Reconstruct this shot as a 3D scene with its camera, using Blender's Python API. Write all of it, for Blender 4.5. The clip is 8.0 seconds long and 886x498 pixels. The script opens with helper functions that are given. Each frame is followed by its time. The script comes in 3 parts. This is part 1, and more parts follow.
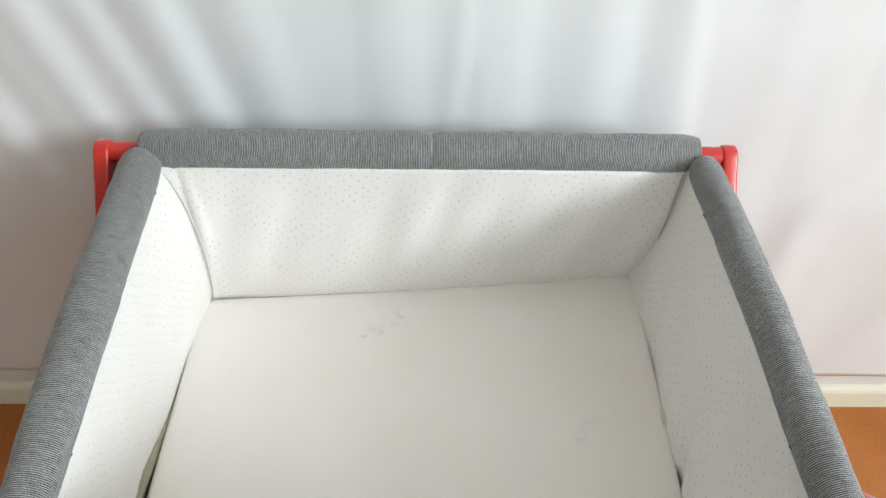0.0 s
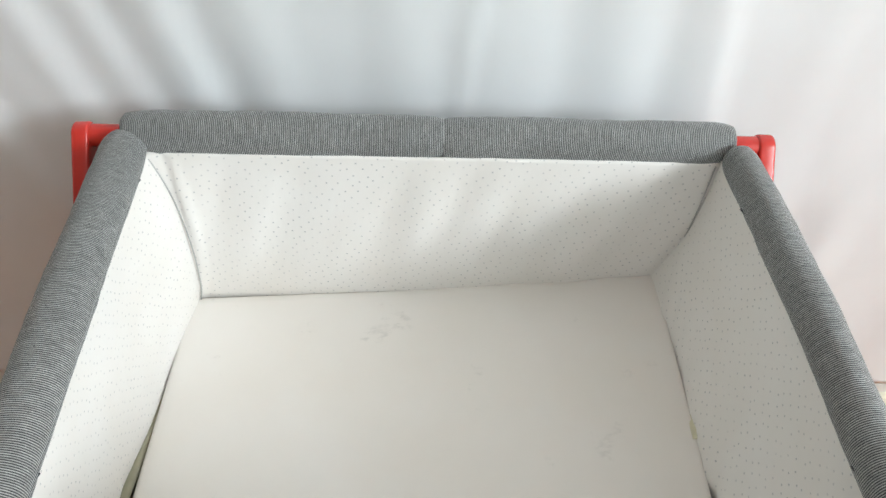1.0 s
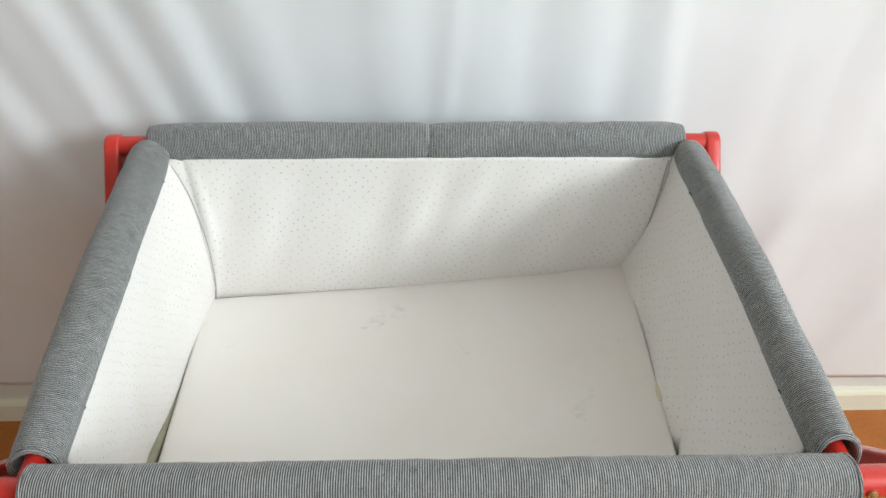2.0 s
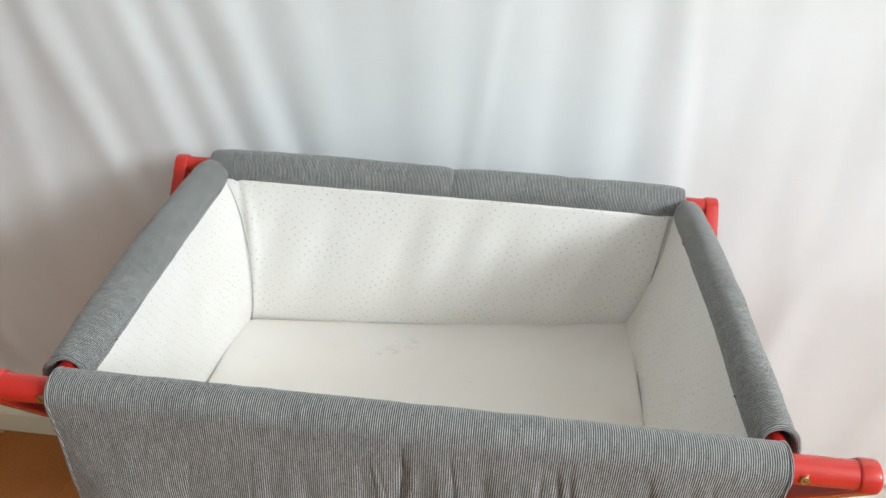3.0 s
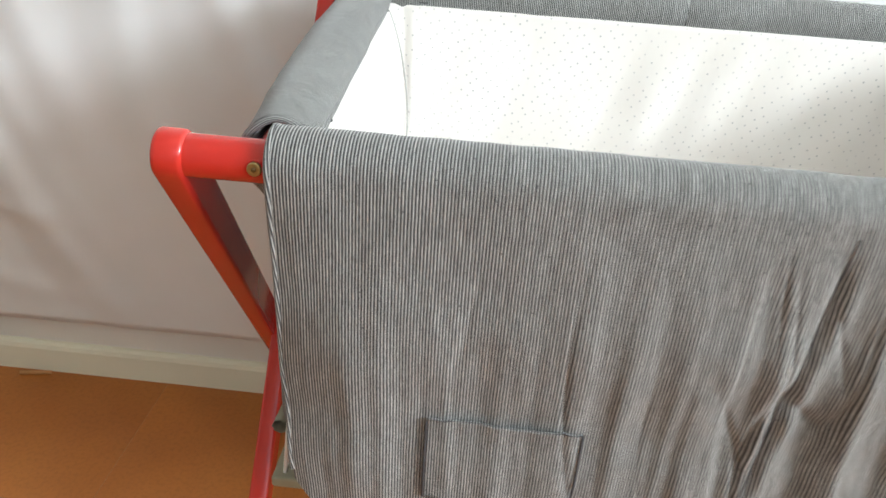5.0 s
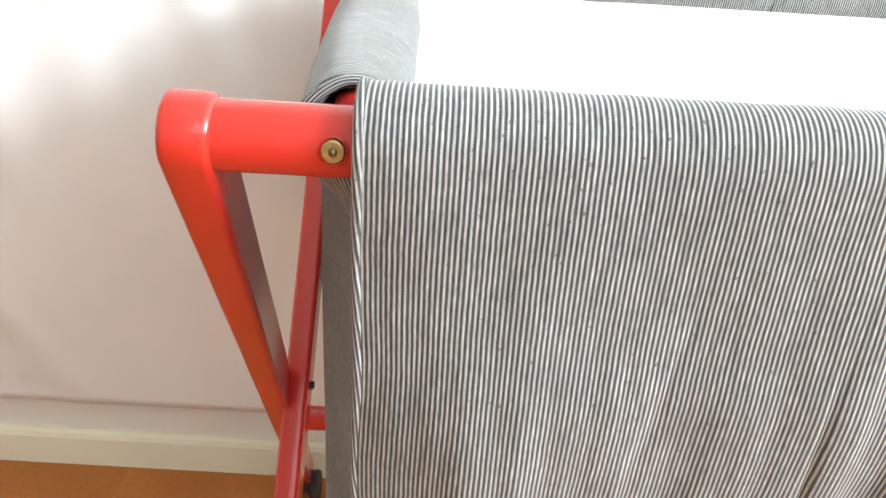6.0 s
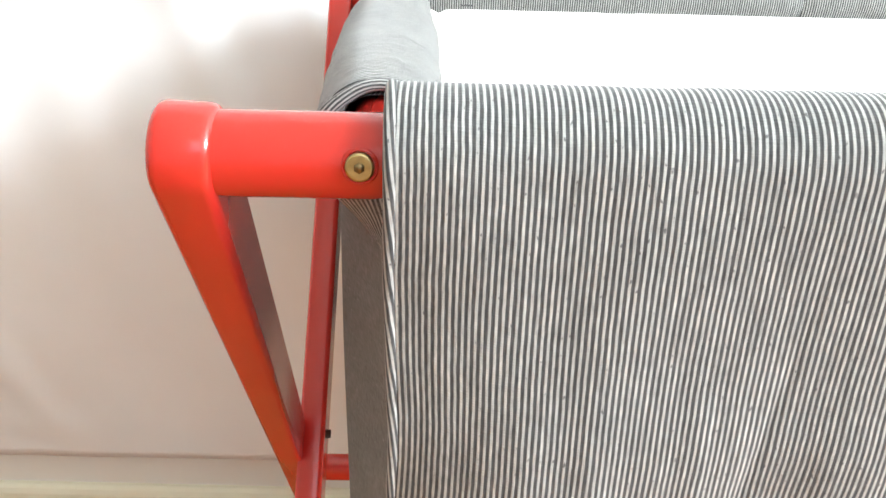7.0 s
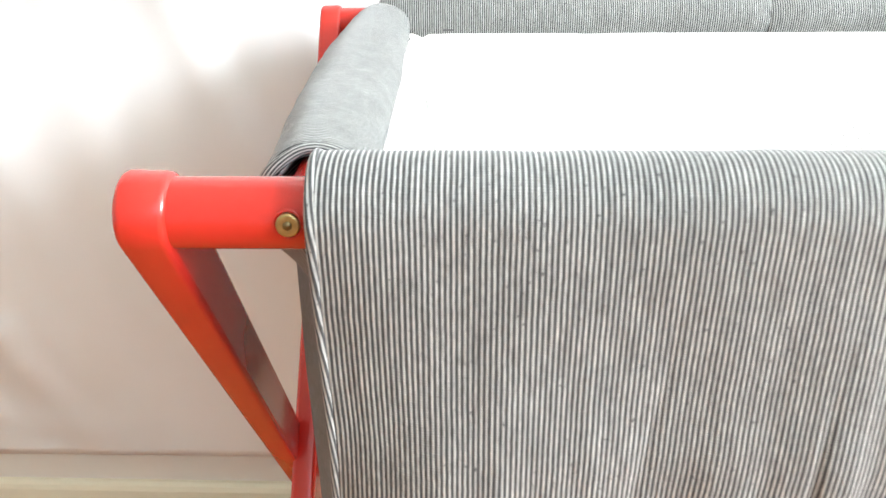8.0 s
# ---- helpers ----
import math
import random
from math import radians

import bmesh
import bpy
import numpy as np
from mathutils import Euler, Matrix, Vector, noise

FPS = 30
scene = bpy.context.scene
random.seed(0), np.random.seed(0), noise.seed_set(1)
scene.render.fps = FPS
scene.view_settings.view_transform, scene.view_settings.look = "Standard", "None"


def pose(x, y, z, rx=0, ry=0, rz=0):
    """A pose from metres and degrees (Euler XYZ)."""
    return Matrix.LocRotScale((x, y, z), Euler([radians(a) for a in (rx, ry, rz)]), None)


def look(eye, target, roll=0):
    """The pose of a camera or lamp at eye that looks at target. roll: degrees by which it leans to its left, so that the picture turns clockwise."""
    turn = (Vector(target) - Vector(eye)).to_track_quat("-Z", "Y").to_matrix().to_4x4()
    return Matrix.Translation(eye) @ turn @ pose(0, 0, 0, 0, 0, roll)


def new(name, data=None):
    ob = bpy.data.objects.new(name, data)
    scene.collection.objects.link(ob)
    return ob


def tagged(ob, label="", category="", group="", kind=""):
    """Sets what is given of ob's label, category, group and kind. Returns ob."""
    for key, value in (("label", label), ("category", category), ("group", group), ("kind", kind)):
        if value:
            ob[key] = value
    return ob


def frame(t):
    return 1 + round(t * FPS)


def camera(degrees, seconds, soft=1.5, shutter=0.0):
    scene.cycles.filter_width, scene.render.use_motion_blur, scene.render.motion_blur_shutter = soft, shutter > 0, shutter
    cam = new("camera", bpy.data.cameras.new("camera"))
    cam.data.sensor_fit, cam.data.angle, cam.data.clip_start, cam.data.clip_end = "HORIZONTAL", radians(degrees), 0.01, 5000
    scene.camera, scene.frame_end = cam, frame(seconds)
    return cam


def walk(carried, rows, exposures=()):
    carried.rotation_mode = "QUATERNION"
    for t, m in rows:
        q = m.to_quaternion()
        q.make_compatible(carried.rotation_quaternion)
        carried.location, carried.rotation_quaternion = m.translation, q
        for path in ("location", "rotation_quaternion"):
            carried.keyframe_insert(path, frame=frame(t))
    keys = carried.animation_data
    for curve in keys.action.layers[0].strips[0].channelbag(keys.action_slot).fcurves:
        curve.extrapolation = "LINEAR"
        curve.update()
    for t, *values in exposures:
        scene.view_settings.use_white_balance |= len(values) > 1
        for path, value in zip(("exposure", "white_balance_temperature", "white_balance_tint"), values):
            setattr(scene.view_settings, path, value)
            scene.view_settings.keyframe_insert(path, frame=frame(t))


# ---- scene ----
cam = camera(58.1, 8.0, soft=1.5, shutter=0.2)
PATH = [
    (0, (0.040, -0.339, 1.512), (0.073, 1.109, 0.132), 1.3),
    (0.2, (0.041, -0.340, 1.513), (0.062, 1.083, 0.105), 1.2),
    (0.5, (0.046, -0.340, 1.511), (0.060, 1.074, 0.096), 1.0),
    (1, (0.011, -0.274, 1.440), (0.073, 1.175, 0.062), 2.55),
    (1.5, (0.003, -0.285, 1.432), (0.053, 1.206, 0.099), 1.1),
    (1.7, (0.015, -0.345, 1.460), (0.079, 1.147, 0.150), 0.2),
    (2.8, (0.097, -0.606, 1.405), (0.016, 1.106, 0.375), 3.8),
    (3, (0.128, -0.644, 1.381), (-0.009, 1.098, 0.408), 2.9),
    (3.5, (0.15, -0.719, 1.328), (-0.025, 1.102, 0.52), 0.4),
    (3.9, (0.127, -0.735, 1.264), (-0.099, 1.049, 0.389), 0.2),
    (4, (0.111, -0.733, 1.247), (-0.185, 1.034, 0.356), -0.0),
    (4.2, (0.066, -0.713, 1.206), (-0.317, 1.022, 0.288), 1.4),
    (4.5, (-0.032, -0.661, 1.142), (-0.41, 1.085, 0.244), 1.7),
    (4.7, (-0.103, -0.603, 1.086), (-0.339, 1.144, 0.142), 3.7),
    (5.8, (-0.298, -0.327, 0.903), (-0.292, 1.49, 0.067), 3.4),
    (6, (-0.304, -0.326, 0.898), (-0.288, 1.502, 0.088), 3.6),
    (6.5, (-0.312, -0.317, 0.895), (-0.298, 1.519, 0.1), 2.2),
    (7, (-0.32, -0.2755, 0.8745), (-0.315, 1.596, 0.134), 1.4),
    (7.5, (-0.32, -0.268, 0.875), (-0.316, 1.606, 0.156), 1.1),
    (8, (-0.274, -0.316, 0.913), (-0.344, 1.532, 0.159), -0.5),
]
EXPOSURES = [(0.0, -0.10), (3.6, -0.14), (4.6, 0.0), (5.8, 1.08), (6.5, 1.16), (7.5, 1.20), (8.0, 1.16)]
walk(cam, [(t, look(eye, target, roll)) for t, eye, target, roll in PATH], EXPOSURES)

# ---- world, window light, added front fill ----
world = bpy.data.worlds.new("sky")
scene.world = world
world.use_nodes = True
wn = world.node_tree.nodes
sky = wn.new("ShaderNodeTexSky")
sky.sky_type = "NISHITA"
sky.sun_disc = False
sky.sun_elevation, sky.sun_rotation = radians(40), radians(200)
world.node_tree.links.new(sky.outputs[0], wn["Background"].inputs[0])
wn["Background"].inputs[1].default_value = 0.1


def window_light(name, m, w, h, power, colour):
    data = bpy.data.lights.new(name, "AREA")
    data.shape, data.size, data.size_y, data.energy, data.color = "RECTANGLE", w, h, power, colour
    ob = new(name, data)
    ob.matrix_world = m
    return ob


window_light("window_light", look((3.44, -1.85, 2.55), (0.0, -0.35, 2.45)), 1.7, 1.1, 185, (0.85, 0.935, 1.0))
# weak fill lamp added in front of the crib; no known source there
window_light("front_fill_light", look((0.42, -2.66, 2.45), (0.0, 0.5, 0.8)), 1.6, 1.2, 5, (0.87, 0.94, 1.0))


# ---- materials ----
def nodes(name, rough=0.6, metal=0.0):
    m = bpy.data.materials.new(name)
    m.use_nodes = True
    nt = m.node_tree
    b = nt.nodes["Principled BSDF"]
    b.inputs["Roughness"].default_value = rough
    b.inputs["Metallic"].default_value = metal
    return m, nt, b


def N(nt, kind, **values):
    n = nt.nodes.new(kind)
    for k, v in values.items():
        if k in n.inputs:
            n.inputs[k].default_value = v
    return n


def math_node(nt, op, a, b=None, clamp=False):
    n = nt.nodes.new("ShaderNodeMath")
    n.operation, n.use_clamp = op, clamp
    for i, v in enumerate((a, b)):
        if v is None:
            continue
        if isinstance(v, (int, float)):
            n.inputs[i].default_value = v
        else:
            nt.links.new(v, n.inputs[i])
    return n.outputs[0]


def mix(nt, fac, a, b, blend="MIX"):
    n = nt.nodes.new("ShaderNodeMix")
    n.data_type, n.blend_type = "RGBA", blend
    for i, v in ((0, fac), (6, a), (7, b)):
        if isinstance(v, (int, float)):
            n.inputs[i].default_value = v
        elif isinstance(v, tuple):
            n.inputs[i].default_value = (*v, 1)
        else:
            nt.links.new(v, n.inputs[i])
    return n.outputs[2]


def coords(nt, kind="Object", scale=(1, 1, 1)):
    tc = nt.nodes.new("ShaderNodeTexCoord")
    mp = nt.nodes.new("ShaderNodeMapping")
    mp.inputs["Scale"].default_value = scale
    nt.links.new(tc.outputs[kind], mp.inputs[0])
    return mp.outputs[0]


def noise_tex(nt, vec, scale, detail=3.0, rough=0.55):
    n = nt.nodes.new("ShaderNodeTexNoise")
    n.inputs["Scale"].default_value, n.inputs["Detail"].default_value, n.inputs["Roughness"].default_value = scale, detail, rough
    nt.links.new(vec, n.inputs["Vector"])
    return n.outputs["Fac"]


def ramp(nt, fac, lo, hi, a=0.0, b=1.0):
    n = nt.nodes.new("ShaderNodeMapRange")
    n.inputs[1].default_value, n.inputs[2].default_value, n.inputs[3].default_value, n.inputs[4].default_value = lo, hi, a, b
    nt.links.new(fac, n.inputs[0])
    return n.outputs[0]


def bump(nt, b, height, strength=0.3, distance=0.002):
    n = nt.nodes.new("ShaderNodeBump")
    n.inputs["Strength"].default_value, n.inputs["Distance"].default_value = strength, distance
    nt.links.new(height, n.inputs["Height"])
    nt.links.new(n.outputs[0], b.inputs["Normal"])


def striped_fabric():
    """Woven ticking: off-white and charcoal stripes 2.35 mm apart, running along v of the cloth's own metres."""
    m, nt, b = nodes("striped_ticking", 0.9)
    uv = coords(nt, "UV")
    sep = nt.nodes.new("ShaderNodeSeparateXYZ")
    nt.links.new(uv, sep.inputs[0])
    wob = math_node(nt, "MULTIPLY", math_node(nt, "SUBTRACT", noise_tex(nt, uv, 60, 2), 0.5), 0.0006)
    u = math_node(nt, "MULTIPLY", math_node(nt, "ADD", sep.outputs[0], wob), 1 / 0.00235)
    tri = math_node(nt, "ABSOLUTE", math_node(nt, "SUBTRACT", math_node(nt, "FRACT", u), 0.5))
    stripe = ramp(nt, tri, 0.15, 0.29)
    slub = noise_tex(nt, coords(nt, "UV", (1, 0.12, 1)), 1500, 2)
    weft = noise_tex(nt, coords(nt, "UV", (0.15, 1, 1)), 1200, 2)
    dark = mix(nt, ramp(nt, slub, 0.3, 0.7), (0.026, 0.027, 0.028), (0.078, 0.081, 0.083))
    light = mix(nt, ramp(nt, slub, 0.3, 0.7), (0.34, 0.345, 0.33), (0.50, 0.505, 0.485))
    col = mix(nt, stripe, light, dark)
    streak = noise_tex(nt, coords(nt, "UV", (330, 42, 1)), 1.0, 2, 0.6)
    col = mix(nt, 1.0, col, ramp(nt, streak, 0.3, 0.7, 0.76, 1.22), "MULTIPLY")
    neps = ramp(nt, noise_tex(nt, coords(nt, "UV", (1, 0.6, 1)), 430, 1), 0.685, 0.75)
    col = mix(nt, math_node(nt, "MULTIPLY", neps, 0.75), col, (0.055, 0.055, 0.06))
    soil = math_node(nt, "MULTIPLY", ramp(nt, noise_tex(nt, uv, 9, 4), 0.35, 0.75, 0.88, 1.06), ramp(nt, noise_tex(nt, coords(nt, "UV", (1, 0.35, 1)), 210, 3, 0.7), 0.3, 0.7, 0.91, 1.09))
    col = mix(nt, 1.0, col, soil, "MULTIPLY")
    nt.links.new(col, b.inputs["Base Color"])
    bump(nt, b, math_node(nt, "ADD", weft, math_node(nt, "MULTIPLY", stripe, -0.6)), 0.35, 0.0006)
    b.inputs["Sheen Weight"].default_value = 0.25
    return m


def heather_fabric():
    """Grey chambray of fine dark and pale threads, flecked."""
    m, nt, b = nodes("grey_chambray", 0.92)
    uv = coords(nt, "UV")
    warp = noise_tex(nt, coords(nt, "UV", (1, 0.1, 1)), 1400, 2)
    weft = noise_tex(nt, coords(nt, "UV", (0.1, 1, 1)), 1400, 2)
    col = mix(nt, ramp(nt, math_node(nt, "ADD", warp, weft), 0.7, 1.3), (0.115, 0.118, 0.12), (0.25, 0.255, 0.255))
    fleck = ramp(nt, noise_tex(nt, uv, 420, 1), 0.70, 0.76)
    col = mix(nt, math_node(nt, "MULTIPLY", fleck, 0.6), col, (0.42, 0.43, 0.43))
    col = mix(nt, 1.0, col, ramp(nt, noise_tex(nt, uv, 14, 4), 0.3, 0.7, 0.86, 1.1), "MULTIPLY")
    nt.links.new(col, b.inputs["Base Color"])
    bump(nt, b, math_node(nt, "ADD", warp, weft), 0.3, 0.0006)
    return m


def dotted_lining():
    """White quilted cotton with rows of tiny grey dots."""
    m, nt, b = nodes("dotted_lining", 0.88)
    uv = coords(nt, "UV")
    sep = nt.nodes.new("ShaderNodeSeparateXYZ")
    nt.links.new(uv, sep.inputs[0])

    cells = nt.nodes.new("ShaderNodeTexVoronoi")
    cells.voronoi_dimensions = "2D"
    cells.inputs["Scale"].default_value, cells.inputs["Randomness"].default_value = 1 / 0.0135, 0.45
    turn = nt.nodes.new("ShaderNodeMapping")
    turn.inputs["Rotation"].default_value = (0, 0, radians(38))
    nt.links.new(uv, turn.inputs[0])
    nt.links.new(turn.outputs[0], cells.inputs["Vector"])
    dots = ramp(nt, cells.outputs["Distance"], 0.065, 0.115, 1.0, 0.0)
    worn = ramp(nt, noise_tex(nt, uv, 14, 3), 0.30, 0.62, 0.12, 0.65)
    base = mix(nt, ramp(nt, noise_tex(nt, uv, 5, 4), 0.3, 0.7), (0.84, 0.80, 0.745), (0.885, 0.86, 0.825))
    col = mix(nt, math_node(nt, "MULTIPLY", dots, worn), base, (0.32, 0.32, 0.335))
    nt.links.new(col, b.inputs["Base Color"])
    weave = noise_tex(nt, uv, 900, 2)
    soft = noise_tex(nt, coords(nt, "UV", (1, 0.5, 1)), 22, 3)
    bump(nt, b, math_node(nt, "ADD", math_node(nt, "MULTIPLY", weave, 0.10), soft), 0.35, 0.004)
    b.inputs["Sheen Weight"].default_value = 0.15
    return m


def white_cotton(name, lo, hi, weave=700, crumple=9):
    m, nt, b = nodes(name, 0.9)
    v = coords(nt)
    col = mix(nt, ramp(nt, noise_tex(nt, v, 3.5, 4), 0.3, 0.7), lo, hi)
    nt.links.new(col, b.inputs["Base Color"])
    h = math_node(nt, "ADD", math_node(nt, "MULTIPLY", noise_tex(nt, v, weave, 2), 0.05), noise_tex(nt, v, crumple, 3))
    bump(nt, b, h, 0.25, 0.006)
    return m


def mattress_cloth():
    m, nt, b = nodes("mattress_cotton", 0.85)
    v = coords(nt)
    col = mix(nt, ramp(nt, noise_tex(nt, v, 4, 3), 0.3, 0.7), (0.87, 0.82, 0.755), (0.90, 0.865, 0.82))
    blot = math_node(nt, "MULTIPLY", ramp(nt, noise_tex(nt, v, 8.5, 5, 0.7), 0.62, 0.70), ramp(nt, noise_tex(nt, coords(nt, "Object", (1, 2.2, 1)), 60, 2), 0.45, 0.6))
    col = mix(nt, math_node(nt, "MULTIPLY", blot, 0.32), col, (0.50, 0.48, 0.44))
    nt.links.new(col, b.inputs["Base Color"])
    h = math_node(nt, "ADD", math_node(nt, "MULTIPLY", noise_tex(nt, v, 1200, 2), 0.05), noise_tex(nt, v, 11, 3))
    bump(nt, b, h, 0.22, 0.005)
    return m


def red_lacquer():
    m, nt, b = nodes("red_lacquered_wood", 0.22)
    v = coords(nt)
    col = mix(nt, noise_tex(nt, v, 14, 4), (0.56, 0.024, 0.017), (0.65, 0.036, 0.024))
    nt.links.new(col, b.inputs["Base Color"])
    r = ramp(nt, noise_tex(nt, v, 12, 2), 0.3, 0.7, 0.20, 0.27)
    nt.links.new(r, b.inputs["Roughness"])
    b.inputs["Coat Weight"].default_value = 0.4
    b.inputs["Coat Roughness"].default_value = 0.1
    return m


def plain(name, c, rough=0.6, metal=0.0, var=0.12, scale=30):
    m, nt, b = nodes(name, rough, metal)
    f = ramp(nt, noise_tex(nt, coords(nt), scale, 3), 0.3, 0.7, 1 - var, 1 + var)
    nt.links.new(mix(nt, 1.0, c, f, "MULTIPLY"), b.inputs["Base Color"])
    return m


def terracotta():
    m, nt, b = nodes("terracotta_tile", 0.42)
    v = coords(nt)
    geo = nt.nodes.new("ShaderNodeObjectInfo")
    big = noise_tex(nt, v, 3.2, 4)
    col = mix(nt, ramp(nt, big, 0.3, 0.7), (0.35, 0.108, 0.018), (0.485, 0.172, 0.034))
    speck = ramp(nt, noise_tex(nt, v, 130, 3), 0.45, 0.7, 1.0, 0.86)
    col = mix(nt, 1.0, col, speck, "MULTIPLY")
    col = mix(nt, 1.0, col, ramp(nt, geo.outputs["Random"], 0, 1, 0.86, 1.12), "MULTIPLY")
    nt.links.new(col, b.inputs["Base Color"])
    nt.links.new(ramp(nt, big, 0.3, 0.7, 0.36, 0.52), b.inputs["Roughness"])
    bump(nt, b, noise_tex(nt, v, 45, 4), 0.12, 0.002)
    return m


def painted_wall(name, c):
    m, nt, b = nodes(name, 0.8)
    v = coords(nt)
    col = mix(nt, 1.0, c, ramp(nt, noise_tex(nt, v, 2.5, 5), 0.3, 0.7, 0.93, 1.04), "MULTIPLY")
    nt.links.new(col, b.inputs["Base Color"])
    bump(nt, b, noise_tex(nt, v, 140, 3), 0.15, 0.002)
    return m


STRIPE = striped_fabric()
HEATHER = heather_fabric()
LINING = dotted_lining()
MATTRESS = mattress_cloth()
SHEET = white_cotton("white_sheet", (0.785, 0.80, 0.80), (0.835, 0.85, 0.855), 500, 6)
PATCH = white_cotton("cream_felt", (0.74, 0.71, 0.64), (0.80, 0.78, 0.72), 900, 60)
RED = red_lacquer()
BRASS = plain("zinc_brass", (0.50, 0.40, 0.19), 0.3, 1.0, 0.2, 200)
BLACK = plain("black_plastic", (0.02, 0.02, 0.022), 0.45)
DARK = plain("socket_shade_brass", (0.26, 0.21, 0.11), 0.4, 1.0)
BAND = plain("red_felt", (0.52, 0.045, 0.035), 0.9)
SPOT = plain("dark_red_thread", (0.23, 0.014, 0.016), 0.9)
BROWN = plain("brown_felt", (0.19, 0.045, 0.022), 0.9)
POCKET_SHADE = plain("charcoal_mouth_shade", (0.030, 0.031, 0.036), 0.95)
BASE = plain("olive_base_cloth", (0.34, 0.32, 0.23), 0.9)
HEM_GREY = plain("grey_hem", (0.15, 0.15, 0.152), 0.9)
THREAD = plain("charcoal_thread", (0.08, 0.08, 0.085), 0.9)
TAG = plain("cream_label_cloth", (0.70, 0.66, 0.48), 0.8)
STICK = plain("pale_wood", (0.52, 0.26, 0.10), 0.6)
TILE = terracotta()
GROUT = plain("pale_grout", (0.42, 0.19, 0.075), 0.9)
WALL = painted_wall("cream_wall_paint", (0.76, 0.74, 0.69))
BOARD = painted_wall("cream_gloss_paint", (0.80, 0.765, 0.61))
# Room shell out of view: ceiling kept bright, walls greyed, to balance bounced light.
CEIL = painted_wall("white_ceiling_paint", (0.87, 0.875, 0.84))
ROOM = painted_wall("bounce_grey", (0.54, 0.548, 0.485))
FRAME = painted_wall("white_window_paint", (0.80, 0.80, 0.79))


# ---- mesh helpers ----
def link_mesh(name, me, material, parent=None, label="", smooth=True):
    me.materials.append(material)
    if smooth:
        me.polygons.foreach_set("use_smooth", [len(p.vertices) <= 6 for p in me.polygons])
    ob = new(name, me)
    if parent is not None:
        ob.parent = parent
    if label:
        tagged(ob, label)
    return ob


def part(name, bm, material, parent, label="", smooth=True):
    me = bpy.data.meshes.new(name)
    bm.to_mesh(me)
    bm.free()
    return link_mesh(name, me, material, parent, label, smooth)


def sheet(name, f, us, vs, material, parent=None, label="", thick=0.0, uv=None):
    """A cloth surface: f(u, v) gives a place; u and v in metres are its UVs."""
    nu, nv = len(us), len(vs)
    verts = [f(u, v) for v in vs for u in us]
    faces = [(j * nu + i, j * nu + i + 1, (j + 1) * nu + i + 1, (j + 1) * nu + i) for j in range(nv - 1) for i in range(nu - 1)]
    me = bpy.data.meshes.new(name)
    me.from_pydata(verts, [], faces)
    layer = me.uv_layers.new(name="UVMap")
    uvs = [uv(u, v) if uv else (u, v) for v in vs for u in us]
    flat = np.empty(len(me.loops) * 2)
    idx = np.empty(len(me.loops), dtype=int)
    me.loops.foreach_get("vertex_index", idx)
    flat[:] = np.array(uvs)[idx].ravel()
    layer.data.foreach_set("uv", flat)
    ob = link_mesh(name, me, material, parent, label)
    if thick:
        mod = ob.modifiers.new("thickness", "SOLIDIFY")
        mod.thickness, mod.offset = thick, 0.0
    return ob


def box_bm(lo, hi, bevel=0.0, seg=2):
    bm = bmesh.new()
    bmesh.ops.create_cube(bm, size=1)
    for v in bm.verts:
        v.co = Vector([lo[i] + (v.co[i] + 0.5) * (hi[i] - lo[i]) for i in range(3)])
    if bevel:
        bmesh.ops.bevel(bm, geom=bm.edges[:], offset=bevel, segments=seg, profile=0.5, affect="EDGES")
    return bm


def rod_bm(a, b, r, seg=40, bevel=0.0):
    a, b = Vector(a), Vector(b)
    bm = bmesh.new()
    bmesh.ops.create_cone(bm, cap_ends=True, segments=seg, radius1=r, radius2=r, depth=(b - a).length)
    for e in bm.edges:
        e.smooth = not any(len(f.verts) > 6 for f in e.link_faces)
    if bevel:
        caps = [e for e in bm.edges if len([f for f in e.link_faces if len(f.verts) > 4]) == 1]
        bmesh.ops.bevel(bm, geom=caps, offset=bevel, segments=3, profile=0.5, affect="EDGES")
    q = (b - a).to_track_quat("Z", "Y").to_matrix().to_4x4()
    bm.transform(Matrix.Translation((a + b) / 2) @ q)
    return bm


def lerp(a, b, t):
    return a + (b - a) * t


def curve_at(knots, t):
    """Smooth value through (t, value) knots."""
    xs = [k[0] for k in knots]
    if t <= xs[0]:
        return knots[0][1]
    for (x0, y0), (x1, y1) in zip(knots, knots[1:]):
        if t <= x1:
            s = (t - x0) / (x1 - x0)
            return lerp(y0, y1, s * s * (3 - 2 * s))
    return knots[-1][1]


def nz(x, y, z=0.0):
    return noise.noise(Vector((x, y, z)))


def steps(a, b, n):
    return [a + (b - a) * i / (n - 1) for i in range(n)]


# ---- the room ----
WALL_Y, HEM = 0.745, 0.122
floor = tagged(part("floor", box_bm((-3.5, -2.8, -0.12), (3.6, 0.95, -0.0006)), GROUT, None, smooth=False), "orange-brown terracotta tile floor with thin pale joints", "floor", kind="structure")
wall_north = tagged(part("wall_north", box_bm((-3.7, WALL_Y, -0.006), (3.8, 0.95, 3.3)), WALL, None, smooth=False), "plain cream painted wall behind the hanging sheet", "wall", kind="structure")
tagged(part("wall_west", box_bm((-3.7, -2.8, -0.006), (-3.5, WALL_Y, 3.3)), ROOM, None, smooth=False), "unseen side wall, its grey set for bounced light", "wall", kind="structure")
tagged(part("ceiling", box_bm((-3.7, -3.0, 3.3), (3.8, 0.95, 3.45)), CEIL, None, smooth=False), "plain white painted ceiling", "ceiling", kind="structure")


